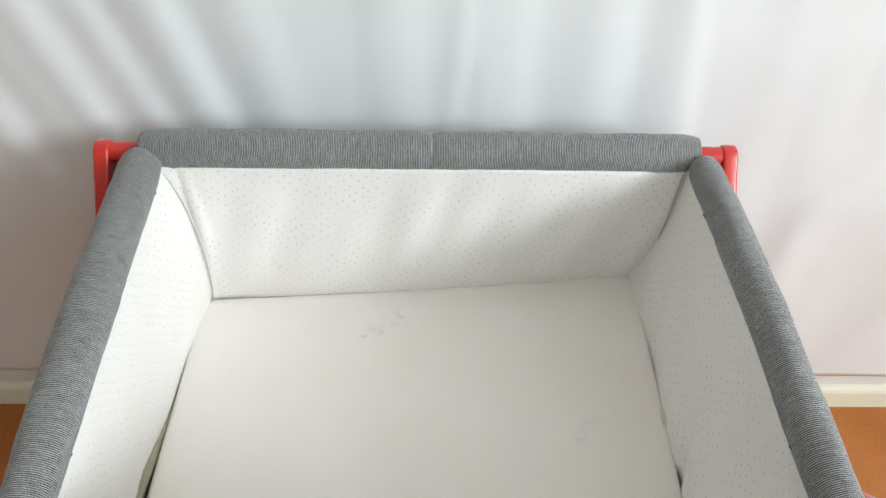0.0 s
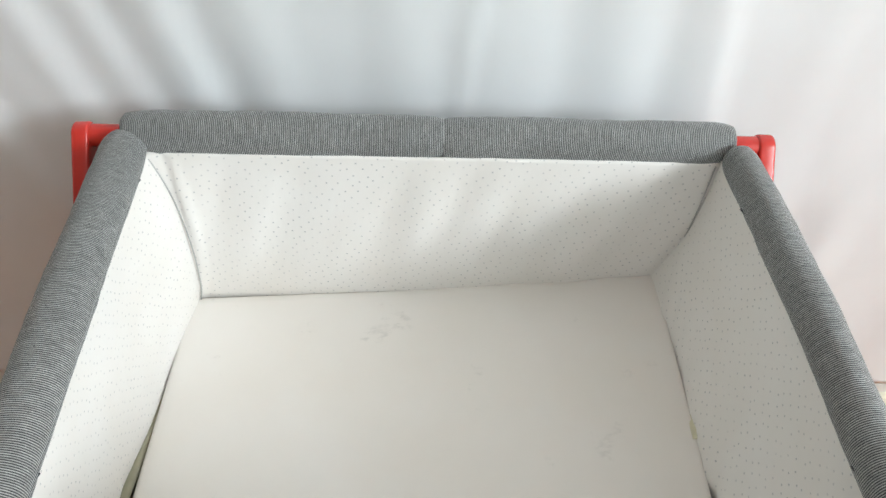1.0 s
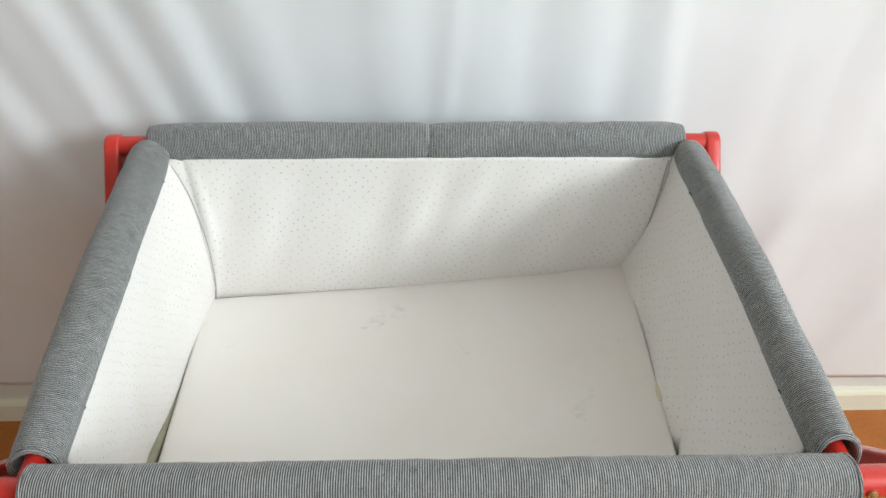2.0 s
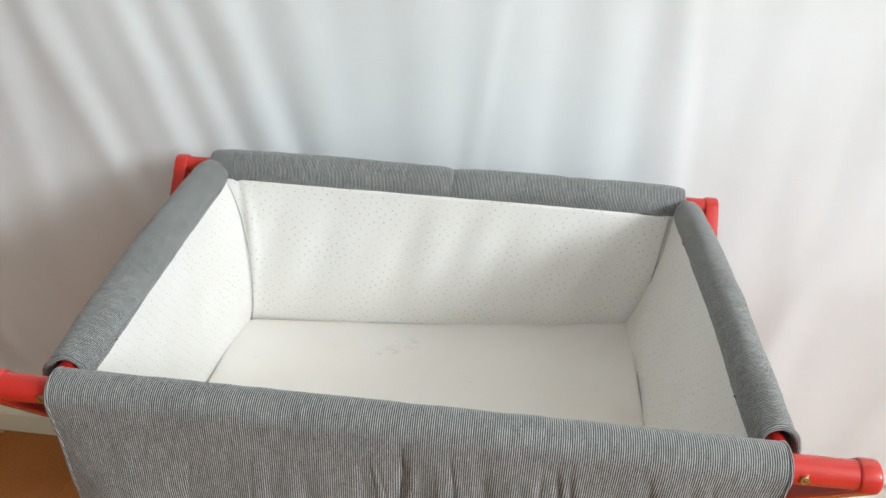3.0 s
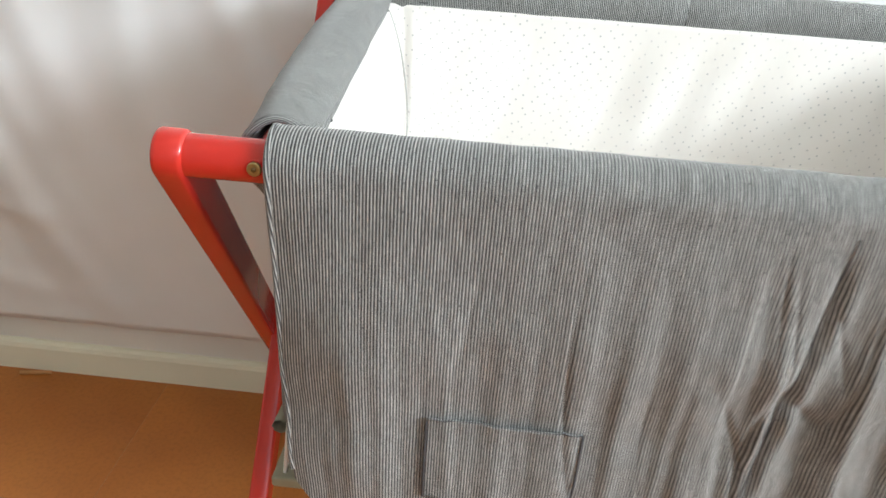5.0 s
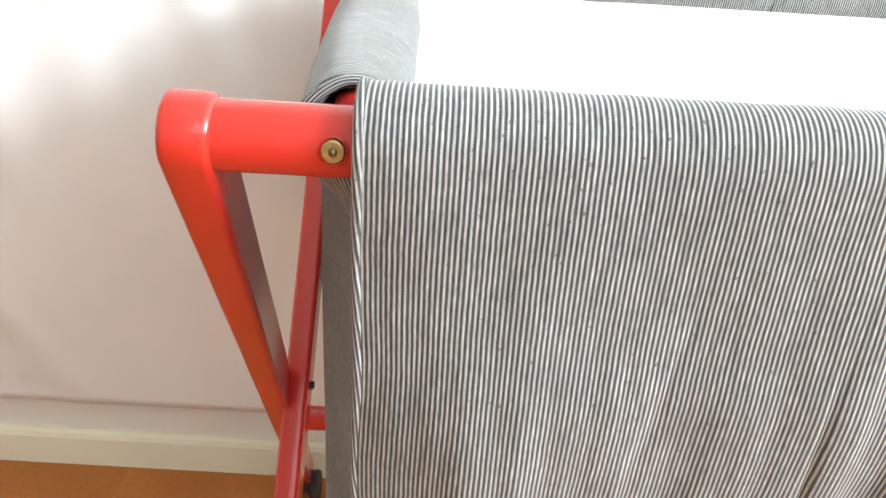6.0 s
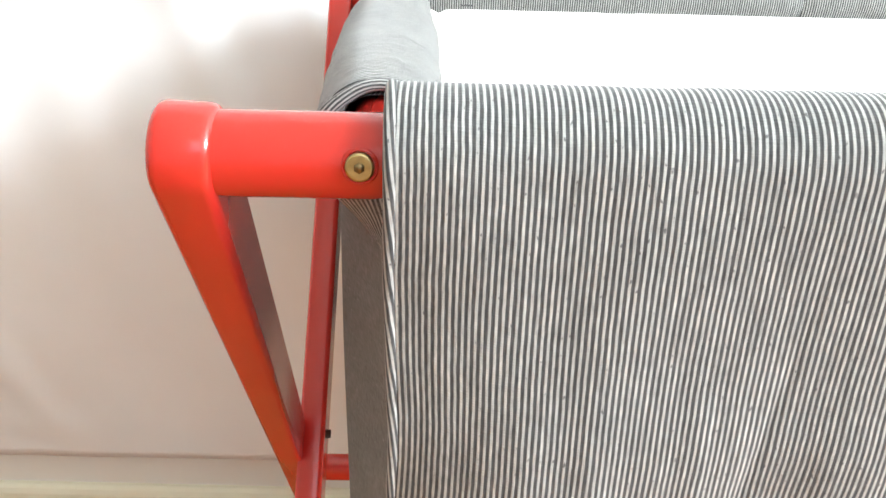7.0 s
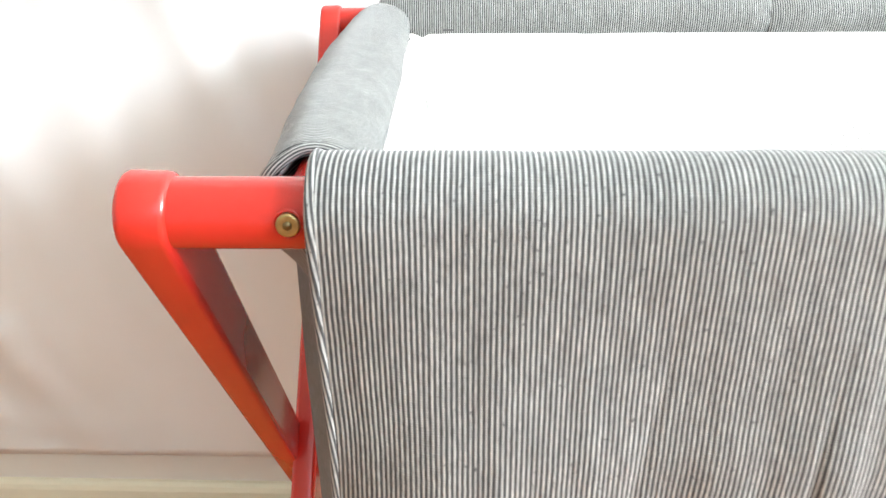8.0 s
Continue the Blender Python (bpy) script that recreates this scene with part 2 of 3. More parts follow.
def wall_with_opening(name, box, axis, lo, hi, z0, z1, label):
    """A wall box with one opening between lo and hi along the axis, z0 and z1 in height, joined from four blocks."""
    (a, b) = box
    bm = bmesh.new()
    spans = [(a[axis], lo, a[2], b[2]), (hi, b[axis], a[2], b[2]), (lo, hi, a[2], z0), (lo, hi, z1, b[2])]
    for s0, s1, c0, c1 in spans:
        if c1 - c0 < 0.002:
            continue
        p, q = list(a), list(b)
        p[axis], q[axis], p[2], q[2] = s0, s1, c0, c1
        piece = box_bm(p, q)
        me = bpy.data.meshes.new("tmp")
        piece.to_mesh(me)
        piece.free()
        bm.from_mesh(me)
        bpy.data.meshes.remove(me)
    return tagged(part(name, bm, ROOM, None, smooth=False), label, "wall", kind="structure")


wall_with_opening("wall_east", ((3.6, -2.8, -0.006), (3.8, WALL_Y, 3.3)), 1, -2.70, -1.00, 2.0, 3.1, "unseen wall with a window opening, its grey set for bounced light")
wall_with_opening("wall_south", ((-3.7, -3.0, -0.006), (3.8, -2.8, 3.3)), 0, -0.55, 1.25, 1.55, 3.1, "unseen wall with a window opening, its grey set for bounced light")


def baseboard():
    bm = bmesh.new()
    prof = [(0.0, 0.0), (-0.014, 0.0), (-0.014, 0.052), (-0.011, 0.060), (-0.006, 0.065), (0.0, 0.066)]
    rows = [[bm.verts.new((x, WALL_Y + p[0], p[1])) for p in prof] for x in (-3.5, 3.6)]
    for i in range(len(prof) - 1):
        bm.faces.new((rows[0][i], rows[1][i], rows[1][i + 1], rows[0][i + 1]))
    for r in rows:
        bm.faces.new(r)
    bmesh.ops.recalc_face_normals(bm, faces=bm.faces[:])
    return part("baseboard", bm, BOARD, None, smooth=False)


tagged(baseboard(), "low cream glossy baseboard along the wall", "baseboard", kind="structure")

# ---- the hanging white sheet ----
# main folds: place along the wall at 0.9 m height, lean per metre of height, half width, depth
FOLDS = [(-0.80, 0.10, 0.035, 0.018), (-0.665, 0.36, 0.034, 0.024), (-0.515, 0.33, 0.030, 0.022), (-0.425, 0.34, 0.026, 0.020), (-0.325, 0.30, 0.030, 0.022),
         (-0.205, 0.22, 0.040, 0.012), (0.078, -0.10, 0.016, 0.010), (0.163, 0.01, 0.030, 0.009), (0.302, 0.0, 0.035, 0.012), (0.42, 0.09, 0.022, 0.010), (0.62, 0.12, 0.05, 0.008),
         (-1.0, 0.30, 0.05, 0.026), (-1.14, 0.42, 0.045, 0.028)]


# swags: start and end along the wall and in height, half width, depth
SWAGS = [(-1.65, 0.86, -1.02, 0.50, 0.022, 0.016), (-1.60, 0.66, -0.92, 0.36, 0.020, 0.014), (-1.60, 0.52, -0.80, 0.17, 0.024, 0.018), (-1.45, 0.40, -0.95, 0.14, 0.018, 0.012), (-1.70, 0.98, -1.16, 0.70, 0.024, 0.014)]


def fold_depth(x, z):
    d = 0.0
    for x0, lean, w, a in FOLDS:
        s = (x - x0 + lean * (z - 0.9)) / w
        if abs(s) < 4:
            reach = 0.25 + 0.75 * math.exp(-((z - 0.80) / 0.42) ** 2)
            d += 0.21 * a * reach * (math.exp(-s * s) - 0.7 * math.exp(-(s - 1.3) ** 2))
    lean = 0.34 * max(0.0, min(1.0, (0.1 - x) / 0.6))
    s = x + lean * (z - 0.9)
    d += 0.007 * nz(s * 5.2, z * 0.55, 3.1) + 0.0045 * nz(s * 13.0, z * 0.9, 8.7) * (0.5 + 0.5 * math.exp(-((z - 0.85) / 0.5) ** 2))
    # swags low down beside the crib
    t = x * 0.80 + z * 0.60
    low = max(0.0, min(1.0, (0.62 - z) / 0.3)) * max(0.0, min(1.0, (-0.82 - x) / 0.25))
    d += low * (0.030 * nz(t * 8.0, (z * 0.8 - x * 0.6) * 1.3, 1.7) + 0.012 * nz(t * 17.0, z * 2, 4.4))
    for x0 in (-1.52, -1.40, -1.275, -1.15):
        s = (x - (x0 + 0.30 * (0.8 - z) + 0.25 * max(0.0, 0.75 - z) ** 2)) / 0.032
        if abs(s) < 4 and z < 1.0:
            d += 0.009 * min(1.0, (1.0 - z) / 0.3) * (math.exp(-s * s) - 0.6 * math.exp(-(s - 1.4) ** 2))
    for xa, za, xb, zb, w, a in SWAGS:
        t = (x - xa) / (xb - xa)
        if 0 < t < 1:
            q = (z - (zb + (za - zb) * (1 - t) ** 2)) / w
            if abs(q) < 4:
                d += 0.65 * a * math.sin(math.pi * t) ** 0.6 * (math.exp(-q * q) - 0.55 * math.exp(-(q + 1.5) ** 2))
    t2 = x - 0.2 * (z - 0.5)
    lowr = max(0.0, min(1.0, (0.75 - z) / 0.2)) * max(0.0, min(1.0, (x - 0.5) / 0.1))
    d += lowr * 0.008 * nz(t2 * 14.0, z * 1.5, 6.6)
    return d


def sheet_place(x, v):
    z = HEM + v + 0.006 * nz(x * 2.2, 0.3) - 0.010 * max(0.0, x) * max(0.0, 1 - v * 3)
    tight = min(1.0, 0.1 + v / 0.25)
    y = 0.733 - 0.033 * min(1.0, v / 0.5) - fold_depth(x, z) * tight
    return (x, min(y, WALL_Y - 0.006), z)


us = steps(-2.25, 3.5, 520)
vs = steps(0.0, 2.9, 220)
tagged(sheet("curtain", sheet_place, us, vs, SHEET, None, "", 0.002), "white cotton sheet hanging in soft slanting folds against the wall", "curtain")

# ---- the crib ----
FY, FZ, BY, BZ = 0.0, 0.8015, 0.592, 0.813
BAR_R, CAP_R = 0.0155, 0.0182
RAIL_Z = FZ - 0.0012
crib = tagged(new("bedside_crib"), "bedside crib with red lacquered crossed legs and grey striped fabric tub", "crib")


def leg(top, slope_dir, length, x0, x1, thick):
    """A plank leg with a half-round head about the rail's axis, running down to the floor. x0, x1: its middle at head and foot."""
    bm = bmesh.new()
    r = CAP_R
    out = [(r * math.cos(a), r * math.sin(a)) for a in steps(0, math.pi, 17)]
    out += [(-r, -length), (r, -length)]
    back = [bm.verts.new((-thick / 2, u, v)) for u, v in out]
    front = [bm.verts.new((thick / 2, u, v)) for u, v in out]
    bm.faces.new(back)
    bm.faces.new(front[::-1])
    n = len(out)
    for i in range(n):
        bm.faces.new((back[i], front[i], front[(i + 1) % n], back[(i + 1) % n]))
    bmesh.ops.recalc_face_normals(bm, faces=bm.faces[:])
    rim = [e for e in bm.edges if abs(e.verts[0].co.x - e.verts[1].co.x) < 1e-6]
    bmesh.ops.bevel(bm, geom=rim, offset=0.004, segments=3, profile=0.5, affect="EDGES")
    tilt = math.atan2(slope_dir[0], -slope_dir[1])
    lean = math.atan2(x1 - x0, length)
    bm.transform(Matrix.Translation((x0, top[0], top[1])) @ Matrix.Rotation(tilt, 4, "X") @ Matrix.Rotation(-lean, 4, "Y"))
    for v in bm.verts:
        v.co.z = max(v.co.z, 0.0)
    ob = part("leg", bm, RED, crib)
    mod = ob.modifiers.new("normals", "EDGE_SPLIT")
    mod.split_angle = radians(40)
    return ob


def unit2(a, b):
    n = math.hypot(a, b)
    return (a / n, b / n)


FRONT_DIR, BACK_DIR = unit2(1.0, -1.10), unit2(-1.0, -1.326)
FRONT_X, BACK_X = (-0.4100, 0.5225), (-0.4285, 0.472)
FOOT_F, FOOT_B = (-0.4910, 0.575), (-0.4285, 0.472)
for i in (0, 1):
    leg((FY, RAIL_Z), FRONT_DIR, 1.02, FRONT_X[i], FOOT_F[i], 0.0225)
    leg((BY, BZ), BACK_DIR, 1.04, BACK_X[i], FOOT_B[i], 0.0225)

part("front_rail", rod_bm((FRONT_X[0], FY, RAIL_Z), (FRONT_X[1], FY, RAIL_Z), BAR_R, 48), RED, crib)
part("back_rail", rod_bm((BACK_X[0], BY, BZ), (BACK_X[1], BY, BZ), BAR_R, 48), RED, crib)


def bolt(x, y, z, out, r=0.0050):
    """Hexagon-socket bolt in a round recess, pointing along out."""
    out = Vector(out).normalized()
    p = Vector((x, y, z))
    head = part("bolt", rod_bm(p - out * 0.004, p + out * 0.0022, r, 28, 0.0008), BRASS, crib, "brass hexagon-socket bolt")
    # darker plug paints the shade of the hexagon hollow; no hole is cut
    part("socket", rod_bm(p + out * 0.0012, p + out * 0.0026, r * 0.40, 6), DARK, head)
    ring = bmesh.new()
    n = 32
    q = out.to_track_quat("Z", "Y")
    loops = []
    for rr, hh in ((r * 1.06, 0.0002), (r * 1.16, 0.0009), (r * 1.32, -0.0004)):
        loops.append([ring.verts.new(p + q @ Vector((rr * math.cos(2 * math.pi * k / n), rr * math.sin(2 * math.pi * k / n), hh))) for k in range(n)])
    for a, b in zip(loops, loops[1:]):
        for k in range(n):
            ring.faces.new((a[k], a[(k + 1) % n], b[(k + 1) % n], b[k]))
    part("collar", ring, RED, head)


for bx in (-0.348, 0.457):
    d = Vector((0, -0.99, 0.03)).normalized()
    bolt(bx, FY + d.y * BAR_R, RAIL_Z + d.z * BAR_R, d)

CROSS = (0.318, 0.462)
for sx, inner in ((-0.4285, 1), (0.472, -1)):
    part("pivot_bolt", rod_bm((sx - 0.03 * inner, *CROSS), (sx + 0.0150 * inner, *CROSS), 0.0042, 6), BLACK, crib, "black pivot bolt through the crossed legs")
part("stretcher", rod_bm((-0.45, 0.465, 0.316), (0.545, 0.465, 0.316), 0.0145, 32), RED, crib)


def castor(x, y):
    base = part("castor", box_bm((x - 0.012, y - 0.014, 0.030), (x + 0.012, y + 0.014, 0.058), 0.004), BLACK, crib, "small black twin-wheel castor")
    for s in (-1, 1):
        part("wheel", rod_bm((x + s * 0.010, y + 0.008, 0.026), (x + s * 0.024, y + 0.008, 0.026), 0.026, 28, 0.004), BLACK, base)


for i in (0, 1):
    castor(FOOT_F[i], 0.672)

# ---- padded rolls over the rails ----
LEFT_ROLL = [(0.02, -0.3440), (0.22, -0.3560), (0.60, -0.3720)]
RIGHT_ROLL = [(0.02, 0.4425), (0.30, 0.4415), (0.45, 0.4370), (0.60, 0.4290)]


def line_at(knots, t):
    """Straight runs through (t, value) knots."""
    for (x0, y0), (x1, y1) in zip(knots, knots[1:]):
        if t <= x1:
            break
    return lerp(y0, y1, (t - x0) / (x1 - x0))


def left_z(u):
    return lerp(0.800, 0.811, min(1.0, u / 0.35))


def right_z(u):
    return lerp(0.797, 0.812, min(1.0, u / 0.50))


def roll(name, centre, us, r, label, seed, ring_axis, flat=1.0, taper=1.0, tip=0.0):
    """A soft fabric sleeve: centre(u) is its middle, ring_axis the two directions of its section."""
    angles = steps(0, 2 * math.pi, 49)
    e1, e2 = Vector(ring_axis[0]), Vector(ring_axis[1])

    def place(u, a):
        c = Vector(centre(u))
        puff = 1 + 0.07 * nz(u * 9, math.cos(a) * 1.3 + seed, math.sin(a) * 1.3) + 0.03 * nz(u * 40, math.cos(a) * 2 + seed, math.sin(a) * 2)
        end = min(u - us[0], us[-1] - u)
        puff *= (1 - (0.05 if tip and u < 0.3 else 0.16) * math.exp(-end / 0.012)) * (lerp(taper, 1.0, min(1.0, (u - us[0]) / 0.2)))
        if tip:
            c.y += tip * math.sin(a) * math.exp(-(u - us[0]) / 0.03)
        return c + e1 * (r * puff * math.cos(a)) + e2 * (r * flat * puff * math.sin(a))

    return sheet(name, place, us, angles, STRIPE, crib, label, 0.0022, uv=lambda u, a: (u, a * r))


roll("padded_roll", lambda u: (u, BY + 0.004, BZ + 0.004), steps(-0.374, 0.043, 110), 0.0280, "grey striped padded sleeve on the back rail", 1.3, ((0, 1, 0), (0, 0, 1)))
roll("padded_roll", lambda u: (u, BY + 0.004, BZ + 0.003), steps(0.0405, 0.427, 110), 0.0280, "grey striped padded sleeve on the back rail", 4.3, ((0, 1, 0), (0, 0, 1)))
roll("padded_roll", lambda u: (line_at(LEFT_ROLL, u), u, left_z(u)), steps(0.030, 0.578, 150), 0.0300, "grey striped padded sleeve on the side rail", 7.1, ((1, 0, 0), (0, 0, 1)), 0.80, 0.86, 0.005)
roll("padded_roll", lambda u: (line_at(RIGHT_ROLL, u), u, right_z(u)), steps(0.030, 0.566, 150), 0.0228, "grey striped padded sleeve on the side rail", 9.9, ((1, 0, 0), (0, 0, 1)), 1.16, 1.0, 0.006)


def rolled_cuff(x, y, z, r, flat, tip):
    """The sleeve's turned-in end: a fat striped hem round a dark opening, its upper lip set back by tip."""
    def place(u, a):
        b = u / 0.0040
        k = r * (1 + 0.07 * nz(math.cos(a) * 1.6, math.sin(a) * 1.6, x)) + 0.0032 * math.cos(b)
        return Vector((x + k * math.cos(a), y - 0.0040 * math.sin(b) + tip * math.sin(a), z + flat * k * math.sin(a)))
    sheet("cuff", place, steps(0, 2 * math.pi * 0.0040, 15), steps(0, 2 * math.pi, 49), STRIPE, crib, "turned-in striped end of the sleeve", 0.0, uv=lambda u, a: (u + 0.004 * math.sin(a), a * r))

    def inner(u, a):
        k = (r - 0.004) * (1 - u * 2.5) * (1 + 0.10 * nz(math.cos(a) * 2.2, math.sin(a) * 2.2, u * 30))
        return Vector((x + k * math.cos(a), y + u + tip * math.sin(a), z + flat * k * math.sin(a)))
    sheet("sleeve_lining", inner, steps(0, 0.09, 16), steps(0, 2 * math.pi, 41), STRIPE, crib, "striped inside of the sleeve", 0.0, uv=lambda u, a: (a * r, u))


rolled_cuff(line_at(LEFT_ROLL, 0.03), 0.030, left_z(0.03) - 0.001, 0.0240, 0.78, 0.005)
rolled_cuff(line_at(RIGHT_ROLL, 0.03), 0.030, right_z(0.03), 0.0215, 1.16, 0.006)
part("side_rail", rod_bm((-0.343, 0.0, 0.800), (-0.371, BY, 0.812), 0.0125, 28), RED, crib)
part("side_rail", rod_bm((0.4425, 0.0, 0.797), (0.430, BY, 0.812), 0.0125, 28), RED, crib)

# ---- the fabric tub ----
TUB_Z = 0.452


def front_fold(x, z):
    """Folds and sharp creases of the front panel, deeper lower down."""
    down = max(0.0, min(1.0, (0.785 - z) / 0.14))
    mid = max(0.30, min(1.0, (x + 0.20) / 0.18))
    s = x + 0.10 * (z - 0.6) * (1 if x > 0 else 0.3)
    d = 0.012 * nz(s * 11, z * 1.6, 2.2) + 0.012 * (0.45 - abs(nz(s * 17, z * 1.9, 5.5)) * 1.6) * mid
    d += (0.010 * nz(s * 38, z * 2.2, 9.1) + 0.004 * nz(s * 80, z * 3.6, 1.9)) * mid
    c1, c2 = nz(s * 15, z * 3.4, 12.3), nz(s * 24 + z * 3, z * 4.2, 15.8)
    d -= 0.0050 * math.exp(-(c1 / 0.055) ** 2) * mid + 0.0038 * math.exp(-(c2 / 0.06) ** 2) * mid * max(0.0, min(1.0, x * 8 + 0.6))
    d += 0.008 * math.exp(-((x + 0.285) / 0.035) ** 2) * math.exp(-((z - 0.60) / 0.09) ** 2)
    c3 = nz(s * 30 + 4, z * 3.0, 21.0)
    pinch = (0.006 * c3 - 0.004 * math.exp(-(c3 / 0.08) ** 2)) * math.exp(-((z - 0.745) / 0.032) ** 2) * max(0.0, min(1.0, (x + 0.02) / 0.08))
    seam = -0.004 * math.exp(-((x - 0.045 - 0.05 * (z - 0.7)) / 0.005) ** 2) + 0.003 * math.exp(-((x - 0.056 - 0.05 * (z - 0.7)) / 0.006) ** 2)
    flat = 1 - 0.95 * math.exp(-((x - 0.236) / 0.070) ** 4 - ((z - 0.635) / 0.052) ** 4)
    return (down * d + pinch) * flat + min(1.0, down * 3) * seam


def front_place(x, v):
    r = 0.0240 + 0.0012 * nz(x * 30, v * 20)
    if v < 0.17:
        return (x, 0.026 + 0.02 * (1 - v / 0.17), FZ - 0.17 + v)
    v -= 0.17
    arc = math.pi * r
    if v < arc:
        a = v / r
        return (x, FY + r * math.cos(a), FZ + r * math.sin(a))
    v -= arc
    bottom = TUB_Z + 0.045 * math.exp(-(x + 0.335) / 0.022) + 0.045 * math.exp(-(0.437 - x) / 0.022)
    depth = v * (FZ - bottom) / (FZ - TUB_Z)
    z = FZ - depth
    lean = curve_at([(0.0, 0.0), (0.10, 0.004), (0.23, 0.024), (0.36, 0.036)], depth)
    y = FY - r + lean - front_fold(x, z)
    k = max(0.0, 1 - (x + 0.335) / 0.06)
    k2 = max(0.0, 1 - (0.437 - x) / 0.10)
    y += 0.006 * k * k * min(1.0, depth / 0.05)
    xx = x + k * (0.0030 * nz(depth * 14, 2.0) * min(1, depth / 0.04) + 0.018 * max(0, depth - 0.22)) - k2 * (0.10 * depth)
    return (xx, y, z)


front_us = steps(-0.337, 0.438, 460)
front_vs = steps(0.0, 0.17 + math.pi * 0.024 + FZ - TUB_Z, 210)
front_panel = sheet("front_panel", front_place, front_us, front_vs, STRIPE, crib, "grey striped front panel hanging creased over the rail", 0.0026)


def front_at(x, z, lift=0.0):
    """A place on the front panel's outer face."""
    r = 0.0240
    v = 0.17 + math.pi * r + (FZ - z)
    p = Vector(front_place(x, v))
    return Vector((p.x, p.y - lift, p.z))


def side_panel(edge_x, knots, label):
    """Outer side of the tub, from the front panel's edge back to the rear corner."""
    side = edge_x / abs(edge_x)

    def place(u, v):
        p = Vector(front_place(edge_x, 0.17 + math.pi * 0.024 + v))
        t = u / 0.6
        d = v / 0.345
        q = Vector((p.x, 0.612, 0.800 - v))
        w = p.lerp(q, t)
        w.y += 0.010 * (1 - t)
        w.x = lerp(p.x, line_at(knots, w.y) + side * (0.020 if side < 0 else 0.022), min(1.0, t / 0.12))  + 0.003 * nz(u * 9, v * 4, edge_x) * min(1.0, t * 8)
        return w
    return sheet("side_panel", place, steps(0.0, 0.60, 70), steps(0.012, 0.345, 40), HEATHER, crib, label, 0.002)


side_panel(front_us[0], LEFT_ROLL, "plain grey chambray outer side panel")
side_panel(front_us[-1], RIGHT_ROLL, "plain grey chambray outer side panel")
sheet("back_panel", lambda u, v: (u, 0.622 + 0.004 * nz(u * 8, v * 5), 0.806 - v), steps(-0.372, 0.430, 60), steps(0, 0.355, 24), STRIPE, crib, "grey striped outer back panel", 0.002)
part("base", box_bm((-0.368, 0.045, TUB_Z), (0.436, 0.618, TUB_Z + 0.012), 0.003), BASE, crib, "dark fabric base of the tub", smooth=False)


def lining_back(u, v):
    d = v / 0.33
    k = math.exp(-(u + 0.352) / 0.035) * math.sin(math.pi * min(1, d))
    y = 0.571 + 0.036 * d - 0.012 * math.sin(math.pi * d) + 0.006 * nz(u * 7, v * 3, 1.1) * d ** 0.3 + 0.010 * nz(u * 17 + v * 6, v * 2.5, 4.1) * math.sin(math.pi * min(1, d * 1.1 + 0.05))
    ridge = (u + 0.318 - 0.020 * math.sin(math.pi * min(1.0, d) ** 0.85) + 0.014 * d) / 0.0055
    y -= 0.0055 * math.exp(-ridge * ridge) * min(1.0, d * 6) - 0.003 * math.exp(-(ridge + 2.0) ** 2)
    return (u + 0.012 * d * (-1 if u < 0 else -2.2) * abs(u) / 0.38, y - 0.02 * k, 0.803 - v)


def lining_left(u, v):
    d = v / 0.335
    x = line_at(LEFT_ROLL, u) + 0.019 - lerp(0.028, -0.006, max(0.0, min(1.0, (u - 0.25) / 0.3))) * d + 0.036 * math.sin(math.pi * min(1.0, d) ** 0.85) * max(0.0, min(1, (u - 0.40) / 0.17)) ** 1.5 + 0.005 * nz(u * 8, v * 5, 7.7) * d
    return (x, u * (1 + 0.055 * d), left_z(u) - 0.010 - v)


def lining_right(u, v):
    d = v / 0.335
    x = line_at(RIGHT_ROLL, u) - 0.018 - 0.074 * min(d, 0.74) ** 2 - 0.006 * math.sin(math.pi * d) + 0.008 * nz(u * 9 + v * 4, v * 6, 2.7) * d + 0.034 * nz(u * 30 + v * 16, v * 7, 6.1) * max(0.0, d - 0.45)
    return (x, u * (1 + 0.055 * d), right_z(u) - 0.004 - v)


sheet("lining_back", lining_back, steps(-0.352, 0.412, 130), steps(0, 0.34, 60), LINING, crib, "white dotted quilted lining of the back", 0.003)
sheet("lining_left", lining_left, steps(0.050, 0.575, 90), steps(0, 0.34, 60), LINING, crib, "white dotted quilted lining of the side", 0.003)
sheet("lining_right", lining_right, steps(0.050, 0.570, 90), steps(0, 0.34, 60), LINING, crib, "white dotted quilted lining of the side", 0.003)
sheet("lining_front", lambda u, v: (u, 0.054 + 0.08 * v, 0.755 - v), steps(-0.325, 0.415, 60), steps(0, 0.29, 30), LINING, crib, "white dotted quilted lining of the front", 0.003)




def cord(name, places, r, material, parent, label=""):
    """A thin round cord through the given places."""
    bm = bmesh.new()
    rings = []
    for k, p in enumerate(places):
        d = (Vector(places[min(k + 1, len(places) - 1)]) - Vector(places[max(k - 1, 0)])).normalized()
        q = d.to_track_quat("Z", "Y")
        rings.append([bm.verts.new(Vector(p) + q @ Vector((r * math.cos(a), r * math.sin(a), 0))) for a in steps(0, 2 * math.pi * 7 / 8, 8)])
    for a, b in zip(rings, rings[1:]):
        for k in range(8):
            bm.faces.new((a[k], a[(k + 1) % 8], b[(k + 1) % 8], b[k]))
    return part(name, bm, material, parent, label)


